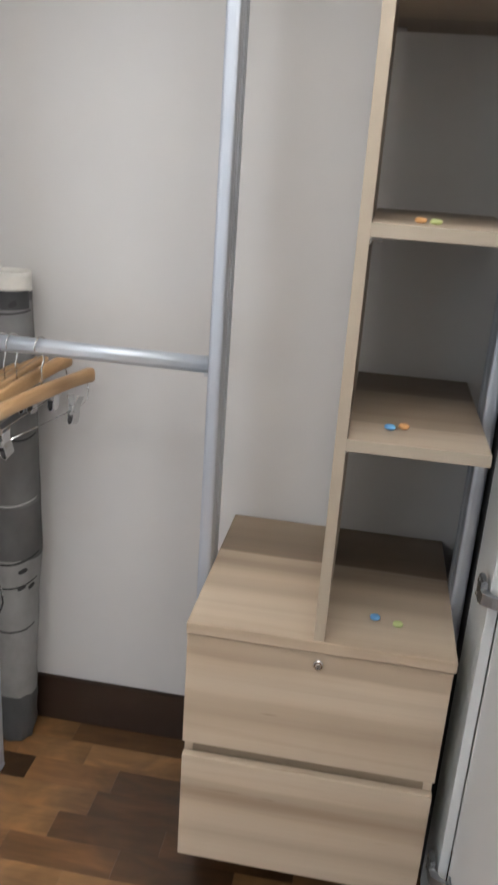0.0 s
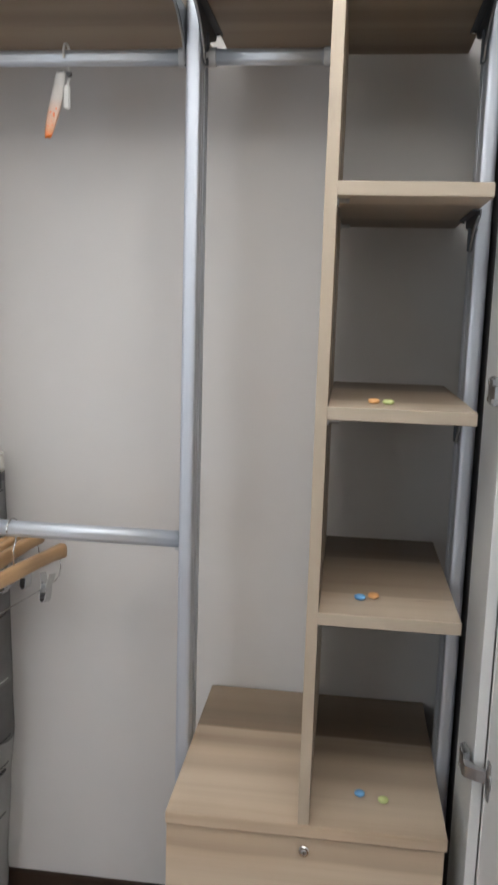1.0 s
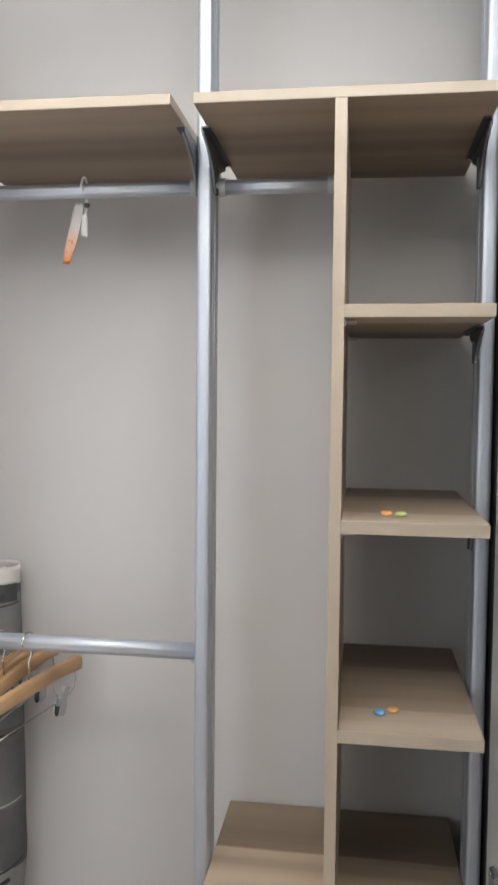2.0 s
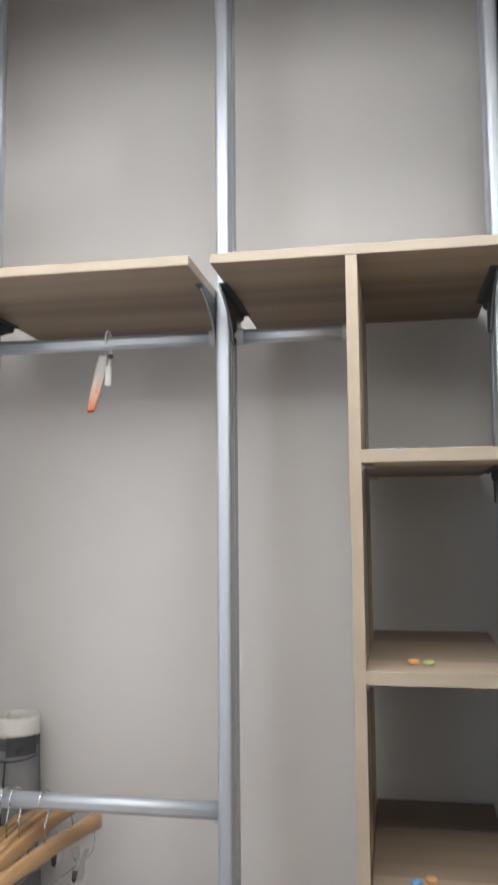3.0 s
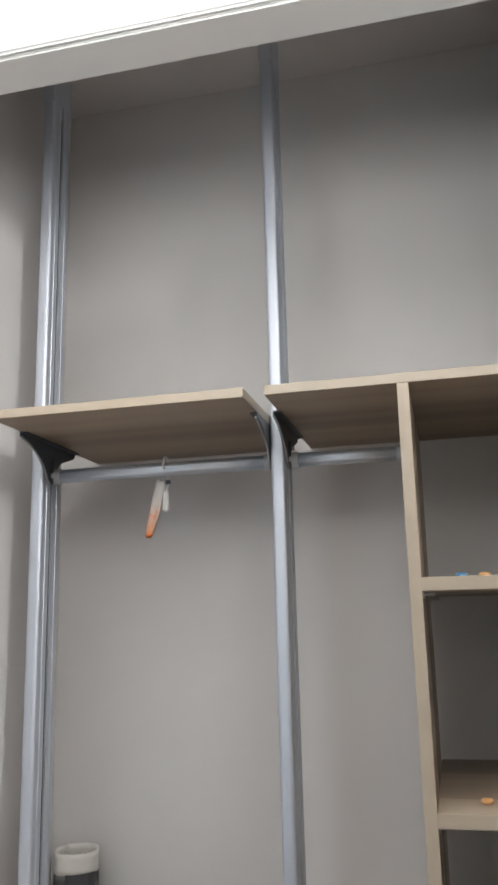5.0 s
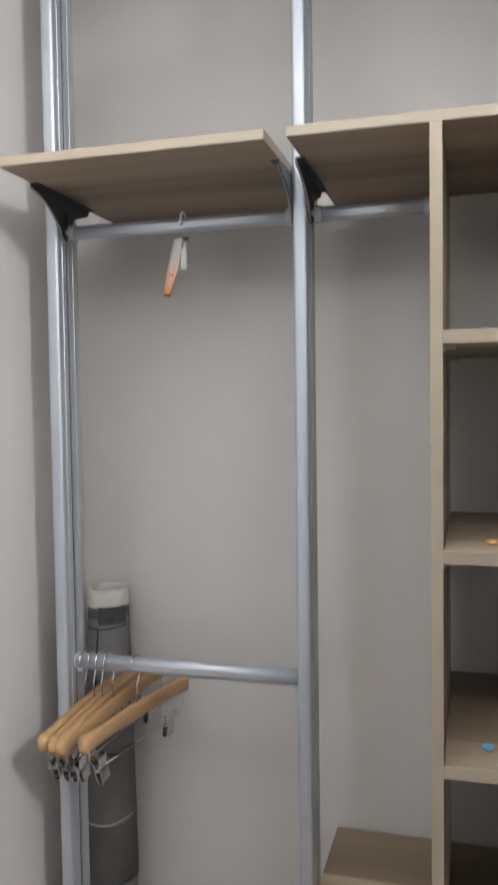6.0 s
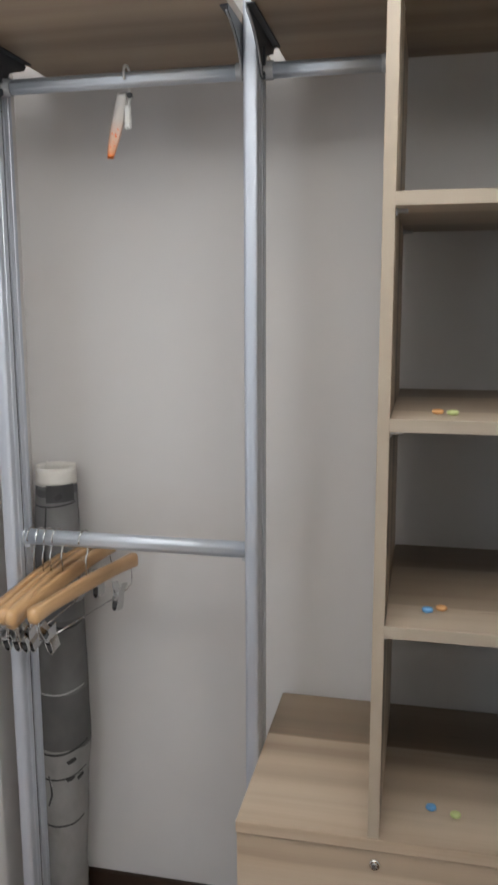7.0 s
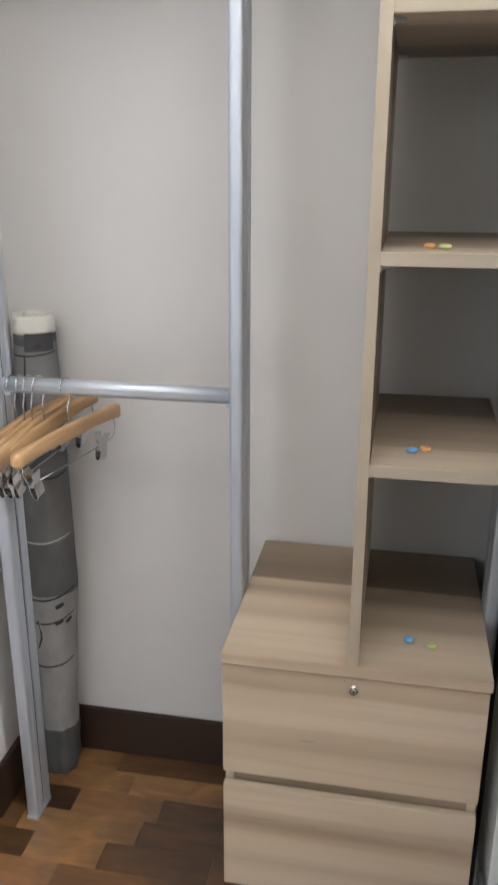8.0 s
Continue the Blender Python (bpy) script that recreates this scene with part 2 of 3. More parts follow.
JX, JY = 0.260, 0.0                               # inner face and front of the closet's right side panel
WINDOWS = ((-2.20, -0.80), (1.15, 2.25))          # assumed window openings in the unseen rear wall
WZ0, WZ1 = 0.36, 2.34

structure("wall_north", boxed((WX - 0.12, NY, 0), (JX + 0.2, NY + 0.12, CEIL)), M_WALL, "off-white painted back wall of the closet", "wall")
structure("wall_closet_west", boxed((WX - 0.12, CY1, 0), (WX, NY, CEIL)), M_WALL, "off-white painted side wall of the closet", "wall")
structure("wall_west", boxed((RX - 0.12, SY, 0), (RX, CY1, CEIL)), M_ROOM, "unseen greige room wall, toned down to cut bounce light", "wall")
structure("wall_east", boxed((EX, SY, 0), (EX + 0.12, CY1, CEIL)), M_ROOM, "unseen greige room wall, toned down to cut bounce light", "wall")
bm = bmesh.new()
edges = [RX - 0.12, *[e for w in WINDOWS for e in w], EX + 0.12]
for x0, x1 in zip(edges[0::2], edges[1::2]):
    box(bm, (x0, SY - 0.12, 0), (x1, SY, CEIL))
for x0, x1 in WINDOWS:
    box(bm, (x0, SY - 0.12, 0), (x1, SY, WZ0))
    box(bm, (x0, SY - 0.12, WZ1), (x1, SY, CEIL))
structure("wall_south", bm, M_ROOM, "unseen greige wall with two window openings, toned down to cut bounce", "wall")
structure("closet_ceiling", boxed((WX, CY1, CEIL - 0.012), (JX + 0.08, NY, CEIL + 0.1)), M_WALL, "off-white painted ceiling inside the closet", "ceiling")
structure("ceiling", boxed((RX, SY, RCEIL), (EX, CY0, RCEIL + 0.1)), M_CEIL, "white painted ceiling of the room", "ceiling")
for i, (x0, x1) in enumerate(WINDOWS):
    bm = bmesh.new()
    for lo, hi in (((x0, WZ0), (x1, WZ0 + 0.05)), ((x0, WZ1 - 0.05), (x1, WZ1)), ((x0, WZ0 + 0.05), (x0 + 0.05, WZ1 - 0.05)), ((x1 - 0.05, WZ0 + 0.05), (x1, WZ1 - 0.05))):
        box(bm, (lo[0], SY - 0.09, lo[1]), (hi[0], SY - 0.04, hi[1]))
    structure("window_%d" % (i + 1), bm, M_FRAME, "assumed white window frame in the unseen rear wall", "window")

# closet front: head above, side panel, room wall on both sides
bm = boxed((WX, CY0, HEAD), (JX + 0.08, CY1, CEIL), 0.003)
box(bm, (WX, CY0 - 0.010, HEAD + 0.004), (JX + 0.08, CY0 + 0.001, HEAD + 0.026), 0.004, 3)
structure("closet_head", bm, M_FRAME, "white painted head frame over the closet", "trim")
# rear of the side panel, coloured dark to read as a shaded gap
structure("closet_side_panel", boxed((JX + 0.006, JY + 0.17, 0.0), (JX + 0.0215, NY, HEAD + 0.2), 0.001), M_GAP_SHADE, "closet side panel, charcoal standing in for shade", "panel")
structure("closet_side_stile", boxed((JX + 0.004, JY, 0.0), (JX + 0.0215, JY + 0.17, HEAD + 0.2), 0.001), M_FRAME, "white laminated front stile of the closet side", "panel")
structure("wall_filler_east", boxed((JX + 0.08, CY0, 0), (EX, CY1, CEIL)), M_WALL, "off-white painted wall beside the closet door", "wall")
structure("wall_filler_west", boxed((RX, CY0, 0), (WX, CY1, CEIL)), M_WALL, "off-white painted wall beside the closet", "wall")
structure("wall_closet_east", boxed((JX + 0.08, CY1, 0), (JX + 0.2, NY, CEIL)), M_WALL, "off-white painted wall behind the closet panel", "wall")

structure("baseboard", boxed((WX + 0.012, NY - 0.012, 0.0), (JX, NY, 0.137), 0.003), M_BASEBOARD, "dark brown wooden skirting board on the back wall", "skirting board")
structure("baseboard", boxed((WX, CY1, 0.0), (WX + 0.012, NY, 0.137), 0.003), M_BASEBOARD, "dark brown wooden skirting board on the side wall", "skirting board")

# lamps of the room: a round one on the ceiling and an added linear fill lamp
lamp = thing("ceiling_lamp", "white round lamp fixed to the room's ceiling", "lamp", at=(LAMP[0], LAMP[1], RCEIL))
part("base", disc_body(bmesh.new(), (0, 0, -0.012), 0.20, 0.024, 40), M_FRAME, lamp)
part("ring", tube(bmesh.new(), [(0.21 * math.cos(k * math.pi / 20), 0.21 * math.sin(k * math.pi / 20), -0.03) for k in range(41)], 0.006, 8), M_RIMMETAL, lamp, "slim metal ring")
lamp = thing("linear_lamp", "added unseen fill lamp, long and white, below the ceiling", "lamp", at=FILL_LAMP)
part("housing", boxed((-0.65, -0.03, -0.165), (0.65, 0.03, 0.165), 0.004), M_FRAME, lamp)
for u in (-0.64, 0.64):
    part("stem", boxed((u - 0.004, -0.004, 0.165), (u + 0.004, 0.004, RCEIL - FILL_LAMP[2]), 0.001), M_RIMMETAL, lamp, "thin metal stem")

# ---- aluminium uprights ----
POLES = (-0.7725, -0.2635, 0.2465)
PY0, PY1, PW = 0.205, 0.283, 0.0135


def upright(x):
    p = thing("upright_pole", "satin aluminium upright pole with slotted sides", "pole", "closet uprights", (x, 0, 0))
    half = []
    for k in range(13):                     # flattened round nose
        a = math.pi * k / 24
        half.append((PW * math.sin(a) ** 0.62, PY0 + 0.0085 * (1 - math.cos(a) ** 0.62)))
    half += [(PW, PY0 + d) if not k else (PW - k, PY0 + d) for d, k in ((0.018, 0), (0.019, 0.0014), (0.021, 0.0014), (0.022, 0), (0.036, 0), (0.036, 0.004), (0.046, 0.004), (0.046, 0),
                                                                             (0.062, 0), (0.0635, 0.0016), (0.065, 0), (0.076, 0), (0.078, 0.002))]
    outline = half + [(-u, v) for u, v in reversed(half[1:])]
    part("profile", prism(bmesh.new(), outline, 0.012, CEIL - 0.04, 'z'), M_ALU, p)
    for s in (-1, 1):
        part("slot_strip", boxed((s * (PW - 0.0038) - 0.0006, PY0 + 0.0365, 0.02), (s * (PW - 0.0038) + 0.0006, PY0 + 0.0455, CEIL - 0.19)), M_GROOVE, p, "dark recessed slot strip")
    part("foot", boxed((-PW - 0.001, PY0 - 0.001, 0.0), (PW + 0.001, PY1 + 0.001, 0.0125), 0.002), M_ALU, p)
    part("top_cap", boxed((-PW - 0.0012, PY0 - 0.0012, CEIL - 0.165), (PW + 0.0012, PY1 + 0.0012, CEIL - 0.0125), 0.002), M_ALU, p, "telescopic aluminium top sleeve")
    return p


for px in POLES:
    upright(px)


# ---- boards ----
T, TT = 0.021, 0.017


def board(name, lo, hi, label, category, group="", grain='x', face=None):
    """A laminated board with its own edge bands on the front and ends."""
    b = thing(name, label, category, group, ((lo[0] + hi[0]) / 2, (lo[1] + hi[1]) / 2, (lo[2] + hi[2]) / 2))
    c = Vector(b.location)
    l, h = Vector(lo) - c, Vector(hi) - c
    mw, me = (M_WOOD_X, M_EDGE) if grain == 'x' else (M_WOOD_Z, M_EDGE_Z)
    part("panel", boxed((l.x + 0.001, l.y + 0.001, l.z), (h.x - 0.001, h.y, h.z), 0.0006, 1), face or mw, b)
    part("front_edge_band", boxed((l.x, l.y, l.z + 0.0003), (h.x, l.y + 0.0011, h.z - 0.0003), 0.0004, 1), me, b, "paler oak edge band")
    if grain == 'x':
        for s, q in ((-1, l.x), (1, h.x)):
            part("end_edge_band", boxed((q - 0.0001 if s < 0 else q - 0.0011, l.y + 0.0012, l.z + 0.0003), (q + 0.0011 if s < 0 else q + 0.0001, h.y, h.z - 0.0003), 0.0004, 1), me, b, "paler oak edge band")
    return b


TOP = 2.061
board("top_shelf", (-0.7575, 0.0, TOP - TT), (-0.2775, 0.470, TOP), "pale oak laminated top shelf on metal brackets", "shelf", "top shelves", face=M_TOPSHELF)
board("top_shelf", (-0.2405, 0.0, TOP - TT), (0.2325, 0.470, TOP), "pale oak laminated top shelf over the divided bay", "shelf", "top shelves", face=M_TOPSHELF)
LID = 0.673
board("divider_panel", (-0.0190, 0.0, LID), (0.0, 0.462, TOP - TT), "tall pale oak laminated divider panel", "panel", grain='z')
SHELVES = (1.710, 1.371, 1.033)
for z in SHELVES:
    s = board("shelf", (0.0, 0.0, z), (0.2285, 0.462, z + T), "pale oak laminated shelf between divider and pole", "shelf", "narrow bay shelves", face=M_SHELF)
    for y in (0.03, 0.40):
        pin = bmesh.new()
        tube(pin, [(-0.1143, y - 0.231, -T / 2 - 0.005), (-0.096, y - 0.231, -T / 2 - 0.005)], 0.0035, 10)
        box(pin, (-0.1143, y - 0.238, -T / 2 - 0.012), (-0.1115, y - 0.224, -T / 2), 0.0008)
        part("shelf_pin", pin, M_NICKEL, s, "metal shelf support pin")


# ---- brackets ----
def bracket(x, z, side, big=True):
    """A cast bracket plate with a top flange; side: the way its flange points."""
    b = thing("shelf_bracket", "dark grey metal shelf bracket fixed to an upright pole", "bracket", "shelf brackets", (x, 0.232, z))
    k = 1.0 if big else 0.72
    pts = [(-0.125 * k, 0.0), (-0.125 * k, -0.010)]
    for i in range(9):                       # hollow front edge
        u = i / 8
        pts.append((-0.120 * k + 0.105 * k * (1 - (1 - u) ** 1.5), -0.012 - 0.066 * k * u ** 1.35))
    pts += [(-0.006, -0.083 * k), (0.010, -0.083 * k), (0.018, -0.066 * k), (0.045 * k, -0.034 * k), (0.105 * k, -0.014), (0.112 * k, -0.006), (0.112 * k, 0.0)]
    part("plate", prism(bmesh.new(), pts, -0.0012, 0.0012, 'x'), M_BRACKET, b)
    part("flange", boxed((min(0, side * 0.014), -0.125 * k, -0.0028), (max(0, side * 0.014), 0.112 * k, 0.0), 0.001), M_BRACKET, b)
    rim = bmesh.new()
    tube(rim, [(side * 0.002, u, v) for u, v in pts[1:12]], 0.0022, 6)
    part("rim", rim, M_RIMMETAL, b, "lighter grey metal rim", smooth=True)
    part("rib", boxed((min(0, side * 0.006), 0.004, -0.085 * k), (max(0, side * 0.006), 0.0065, -0.03 * k), 0.0008), M_BRACKET, b)
    part("screw", disc_body(bmesh.new(), (side * 0.008, 0.098 * k, -0.005), 0.004, 0.004), M_CHROME, b)
    return b


for x, s in ((POLES[0] + PW + 0.002, 1), (POLES[1] - PW - 0.002, -1), (POLES[1] + PW + 0.002, 1), (POLES[2] - PW - 0.002, -1)):
    bracket(x, TOP - TT, s)
for z in SHELVES:
    bracket(POLES[2] - PW - 0.002, z, -1, False)


# ---- hanging rails ----
def rail(x0, x1, y, z, r, label, tab=False):
    b = thing("hanging_rail", label, "rail", "hanging rails", ((x0 + x1) / 2, y, z))
    h = (x1 - x0) / 2
    pts = []
    for k in range(28):
        a = 2 * math.pi * k / 28
        pts.append((r * 0.86 * math.cos(a), r * math.sin(a)))
    # a shallow step runs along the front of the tube
    pts = [(u + (0.0013 if (u < -r * 0.6 and -0.25 * r < v < 0.1 * r) else 0), v) for u, v in pts]
    ob = part("tube", prism(bmesh.new(), pts, -h, h, 'x'), M_ALU_X, b)
    for poly in ob.data.polygons:
        poly.use_smooth = len(poly.vertices) == 4
    for s in (-1, 1):
        e = bmesh.new()
        lo, hi = sorted((s * h, s * (h - (0.003 if tab else 0.02))))
        q = r + (0.0012 if tab else 0.0025)
        cap = [(q * 0.9 * math.cos(2 * math.pi * k / 20), q * math.sin(2 * math.pi * k / 20)) for k in range(20)]
        prism(e, cap, lo, hi, 'x')
        part("end_socket", e, M_SOCKET, b, "grey plastic end socket")
    if tab:
        for s in (-1, 1):
            lo, hi = sorted((s * h, s * (h - 0.014)))
            part("end_clip", boxed((lo, -0.009, -r - 0.005), (hi, 0.009, -r + 0.002), 0.0012), M_SOCKET, b, "grey plastic end clip")
    return b


rail(POLES[0] + PW, POLES[1] - PW, 0.25, 1.088, 0.0165, "satin aluminium hanging rail holding wooden hangers", True)
rail(POLES[0] + PW, POLES[1] - PW, 0.25, 1.977, 0.0138, "satin aluminium hanging rail under the top shelf")
rail(POLES[1] + PW, -0.0195, 0.25, 1.977, 0.0138, "short satin aluminium hanging rail under the top shelf")


# ---- drawer unit ----
UX0, UX1, UY0, UY1, UB = -0.249, 0.2325, 0.003, 0.482, 0.125
unit = thing("drawer_unit", "pale oak laminated two-drawer unit fixed between uprights", "drawer unit", at=(0, 0, UB))
L = lambda z: z - UB
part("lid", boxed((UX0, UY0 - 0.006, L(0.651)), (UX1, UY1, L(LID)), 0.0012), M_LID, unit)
part("side", boxed((UX0 + 0.002, UY0 + 0.018, 0), (UX0 + 0.018, UY1, L(0.651))), M_WOOD_Z, unit)
part("side", boxed((UX1 - 0.020, UY0 + 0.018, 0), (UX1 - 0.004, UY1, L(0.651))), M_WOOD_Z, unit)
part("back", boxed((UX0 + 0.018, UY1 - 0.012, 0), (UX1 - 0.020, UY1, L(0.651))), M_WOOD_X, unit)
part("bottom", boxed((UX0 + 0.018, UY0 + 0.02, 0), (UX1 - 0.020, UY1 - 0.012, 0.018)), M_WOOD_X, unit)
part("grip_rail", boxed((UX0 + 0.018, UY0 + 0.0195, L(0.35)), (UX1 - 0.020, UY0 + 0.029, L(0.44))), M_GRIP, unit, "recessed oak finger-grip rail")
for z0, z1, mf in ((0.406, 0.6475, M_FRONT_1), (UB + 0.002, 0.375, M_FRONT_2)):
    d = part("drawer_front", boxed((UX0 + 0.001, UY0, L(z0)), (UX1 - 0.003, UY0 + 0.018, L(z1)), 0.0012), mf, unit)
    part("drawer_box", boxed((UX0 + 0.03, UY0 + 0.03, L(z0) + 0.03), (UX1 - 0.035, UY1 - 0.03, L(z1) - 0.06)), M_WOOD_X, unit)
lock = part("lock", disc_body(bmesh.new(), (-0.006, UY0 - 0.003, L(0.624)), 0.0095, 0.008, 28, 'y'), M_CHROME, unit, "round chrome cylinder lock")
part("lock_core", disc_body(bmesh.new(), (-0.006, UY0 - 0.0078, L(0.624)), 0.005, 0.003, 20, 'y'), M_NICKEL, lock)
part("keyhole", boxed((-0.0066, UY0 - 0.0099, L(0.621)), (-0.0054, UY0 - 0.009, L(0.627))), M_BLACK, lock)


# ---- small sweets on the shelves ----
def sweet(x, y, z, colour_name, material, turn=0.0):
    bm = bmesh.new()
    bmesh.ops.create_uvsphere(bm, u_segments=20, v_segments=12, radius=1.0)
    for v in bm.verts:
        q = v.co
        v.co = (q.x * 0.0096, q.y * 0.0096, math.copysign(abs(q.z) ** 0.7, q.z) * 0.0046)
    ob = part("sweet", bm, material, smooth=True)
    ob.location = (x, y, z + 0.0046)
    ob.rotation_euler = (0, 0, turn)
    return tagged(ob, "small " + colour_name + " sugar-coated sweet lying on a board", "sweet", "sweets on the shelves")


M_BLUE = plain("blue_sugar_shell", (0.17, 0.42, 0.74), 0.5)
M_ORANGE = plain("orange_sugar_shell", (0.74, 0.40, 0.17), 0.5)
M_GREEN = plain("lime_sugar_shell", (0.60, 0.68, 0.30), 0.5)
for x, y, z, n, m in ((0.061, 0.085, SHELVES[0] + T, "blue", M_BLUE), (0.098, 0.095, SHELVES[0] + T, "orange", M_ORANGE),
                      (0.073, 0.070, SHELVES[1] + T, "orange", M_ORANGE), (0.096, 0.062, SHELVES[1] + T, "lime", M_GREEN),
                      (0.068, 0.077, SHELVES[2] + T, "blue", M_BLUE), (0.091, 0.089, SHELVES[2] + T, "orange", M_ORANGE),
                      (0.087, 0.102, LID, "blue", M_BLUE), (0.129, 0.089, LID, "lime", M_GREEN)):
    sweet(x, y, z, n, m)

# ---- wooden hangers ----
def hanger_wood():
    m, nt, b = mat("varnished_beech", 0.35)
    v = coords(nt, (60, 8, 60), shift=(4, 3, 2))
    r = ramp(nt, noise_tex(nt, v, 1.0, 4), [(0.3, (0.34, 0.198, 0.090)), (0.7, (0.46, 0.288, 0.142))])
    nt.links.new(r.outputs["Color"], b.inputs["Base Color"])
    b.inputs["Coat Weight"].default_value = 0.25
    return m


M_BEECH = hanger_wood()
RAIL_TOP = 1.088 + 0.0165


def clip(parent, y, tilt):
    """A sprung trouser clip on the wire bar: two bent jaws, a spring barrel and a rubber pad."""
    c = Matrix.Translation((0, y, -0.181)) @ pose(0, 0, 0, tilt, 0, 0) @ Matrix.Scale(1.25, 4)
    first_jaw = None
    for s in (1, -1):
        side = [(0.0004, -0.027), (0.0044, -0.022), (0.0050, -0.006), (0.0034, 0.002), (0.0052, 0.010), (0.0096, 0.024)]
        outline = [(s * u, v) for u, v in side] + [(s * (u + 0.0016), v) for u, v in reversed(side)]
        bm = prism(bmesh.new(), outline, -0.0095, 0.0095, 'y')
        bm.transform(c)
        if first_jaw is None:
            first_jaw = part("clip", bm, M_CHROME, parent, "chrome trouser clip")
        else:
            part("jaw", bm, M_CHROME, first_jaw)
    bm = tube(bmesh.new(), [(0, -0.0105, 0.001), (0, 0.0105, 0.001)], 0.0042, 10)
    bm.transform(c)
    part("spring", bm, M_NICKEL, first_jaw)
    bm = boxed((-0.0042, -0.0088, -0.021), (0.0042, 0.0088, -0.012))
    bm.transform(c)
    part("grip_pad", bm, M_PAD, first_jaw, "dark rubber grip pad")


def hanger(label):
    h = thing("clothes_hanger", label, "hanger", "wooden hangers on the rail")
    half, n = 0.187, 40
    bm = bmesh.new()
    rings = []
    for i in range(n + 1):
        u = -1 + 2 * i / n
        a = abs(u)
        zc = -0.113 - 0.004 * a ** 2
        hh = 0.0175 - 0.003 * a + 0.003 * max(0.0, (a - 0.7) / 0.3)
        th = 0.0075 + 0.0055 * max(0, a - 0.45) / 0.55
        if a > 0.95:
            q = math.sqrt(max(0.0, 1 - ((a - 0.95) / 0.054) ** 2))
            hh, th = hh * q, th * q
        xc = 0.003 * a * a
        ring = []
        for k in range(12):
            w = 2 * math.pi * k / 12
            cx, cz = math.cos(w), math.sin(w)
            ring.append(bm.verts.new((xc + th * math.copysign(abs(cx) ** 0.6, cx), u * half, zc + hh * math.copysign(abs(cz) ** 0.6, cz))))
        rings.append(ring)
    for q, s in zip(rings, rings[1:]):
        for k in range(12):
            bm.faces.new((q[k], q[(k + 1) % 12], s[(k + 1) % 12], s[k]))
    bm.faces.new(rings[0])
    bm.faces.new(rings[-1])
    part("body", bm, M_BEECH, h, "honey-coloured varnished wood", smooth=True)
    hook = bmesh.new()
    r = 0.0195
    pts = [(0, 0, -0.095), (0, 0.001, -0.062), (0, 0.010, -0.047)]
    pts += [(0, r * math.cos(a), -r + 0.0018 + r * math.sin(a)) for a in [math.radians(d) for d in range(-50, 200, 12)]]
    tube(hook, pts, 0.0018, 8)
    part("hook", hook, M_CHROME, h, "chrome wire hook", smooth=True)
    bar = bmesh.new()
    for s in (-1, 1):
        arc = [(0.003, s * 0.163, -0.118), (0.006, s * 0.164, -0.150), (0.003, s * 0.163, -0.170), (0, s * 0.150, -0.179), (0, s * 0.12, -0.181)]
        tube(bar, arc, 0.0013, 6)
    tube(bar, [(0, -0.12, -0.181), (0, 0.12, -0.181)], 0.0013, 6)
    part("clip_bar", bar, M_CHROME, h, "thin chrome wire clip bar", smooth=True)
    clip(h, -0.125, 18)
    clip(h, 0.115, -14)
    return h


first = hanger("honey-coloured wooden clothes hanger with chrome clips")
HANGERS = [(-0.627, -12, 1), (-0.688, -12, 9), (-0.709, -2, 5), (-0.726, -1, 4), (-0.746, -1, 3)]
for i, (x, turn, dip) in enumerate(HANGERS):
    m = pose(x, 0.25, RAIL_TOP + 0.001, dip, 0, turn)
    if i == 0:
        first.matrix_world = m
    else:
        copy_thing(first, m)

# ---- rolled-up printed mat ----
def mat_print():
    m, nt, b = mat("grey_printed_fabric", 0.75)
    tc = nt.nodes.new("ShaderNodeTexCoord")
    sep = nt.nodes.new("ShaderNodeSeparateXYZ")
    nt.links.new(tc.outputs["Object"], sep.inputs[0])
    wob = noise_tex(nt, coords(nt, (1, 1, 0.5)), 9, 2)
    add = nt.nodes.new("ShaderNodeMath")
    add.operation = 'MULTIPLY_ADD'
    nt.links.new(wob, add.inputs[0])
    add.inputs[1].default_value = 0.030
    nt.links.new(sep.outputs["Z"], add.inputs[2])
    div = nt.nodes.new("ShaderNodeMath")
    div.operation = 'DIVIDE'
    nt.links.new(add.outputs[0], div.inputs[0])
    div.inputs[1].default_value = 1.3
    stops = [(0.0, (0.065, 0.065, 0.068)), (0.15, (0.25, 0.245, 0.245)), (0.545, (0.085, 0.083, 0.083)), (0.685, (0.115, 0.112, 0.112)), (0.86, (0.15, 0.15, 0.153)), (1.155, (0.07, 0.07, 0.073))]
    r = ramp(nt, div.outputs[0], [(p / 1.3, c) for p, c in stops], True)
    n = noise_tex(nt, coords(nt, (1, 1, 0.6)), 14, 4)
    rn = ramp(nt, n, [(0.25, (0.72, 0.72, 0.72)), (0.7, (1.15, 1.15, 1.15))])
    c = mix(nt, 1.0, r.outputs["Color"], rn.outputs["Color"], 'MULTIPLY')
    nt.links.new(c, b.inputs["Base Color"])
    bump(nt, b, noise_tex(nt, coords(nt), 700, 2), 0.15, 0.0005)
    return m

M_MAT = mat_print()
M_RIM = plain("off_white_backing", (0.70, 0.68, 0.64), 0.8)
M_INK = plain("black_ink", (0.018, 0.018, 0.02), 0.7)
M_PALE = plain("pale_ink", (0.42, 0.41, 0.41), 0.7)
ROLL = thing("rolled_mat", "grey printed mat rolled up, standing upright against the wall", "mat", at=(-0.786, 0.412, 0))
BASE, HEADP = Vector((0.0, 0.0, 0.0)), Vector((0.018, 0.012, 1.205))


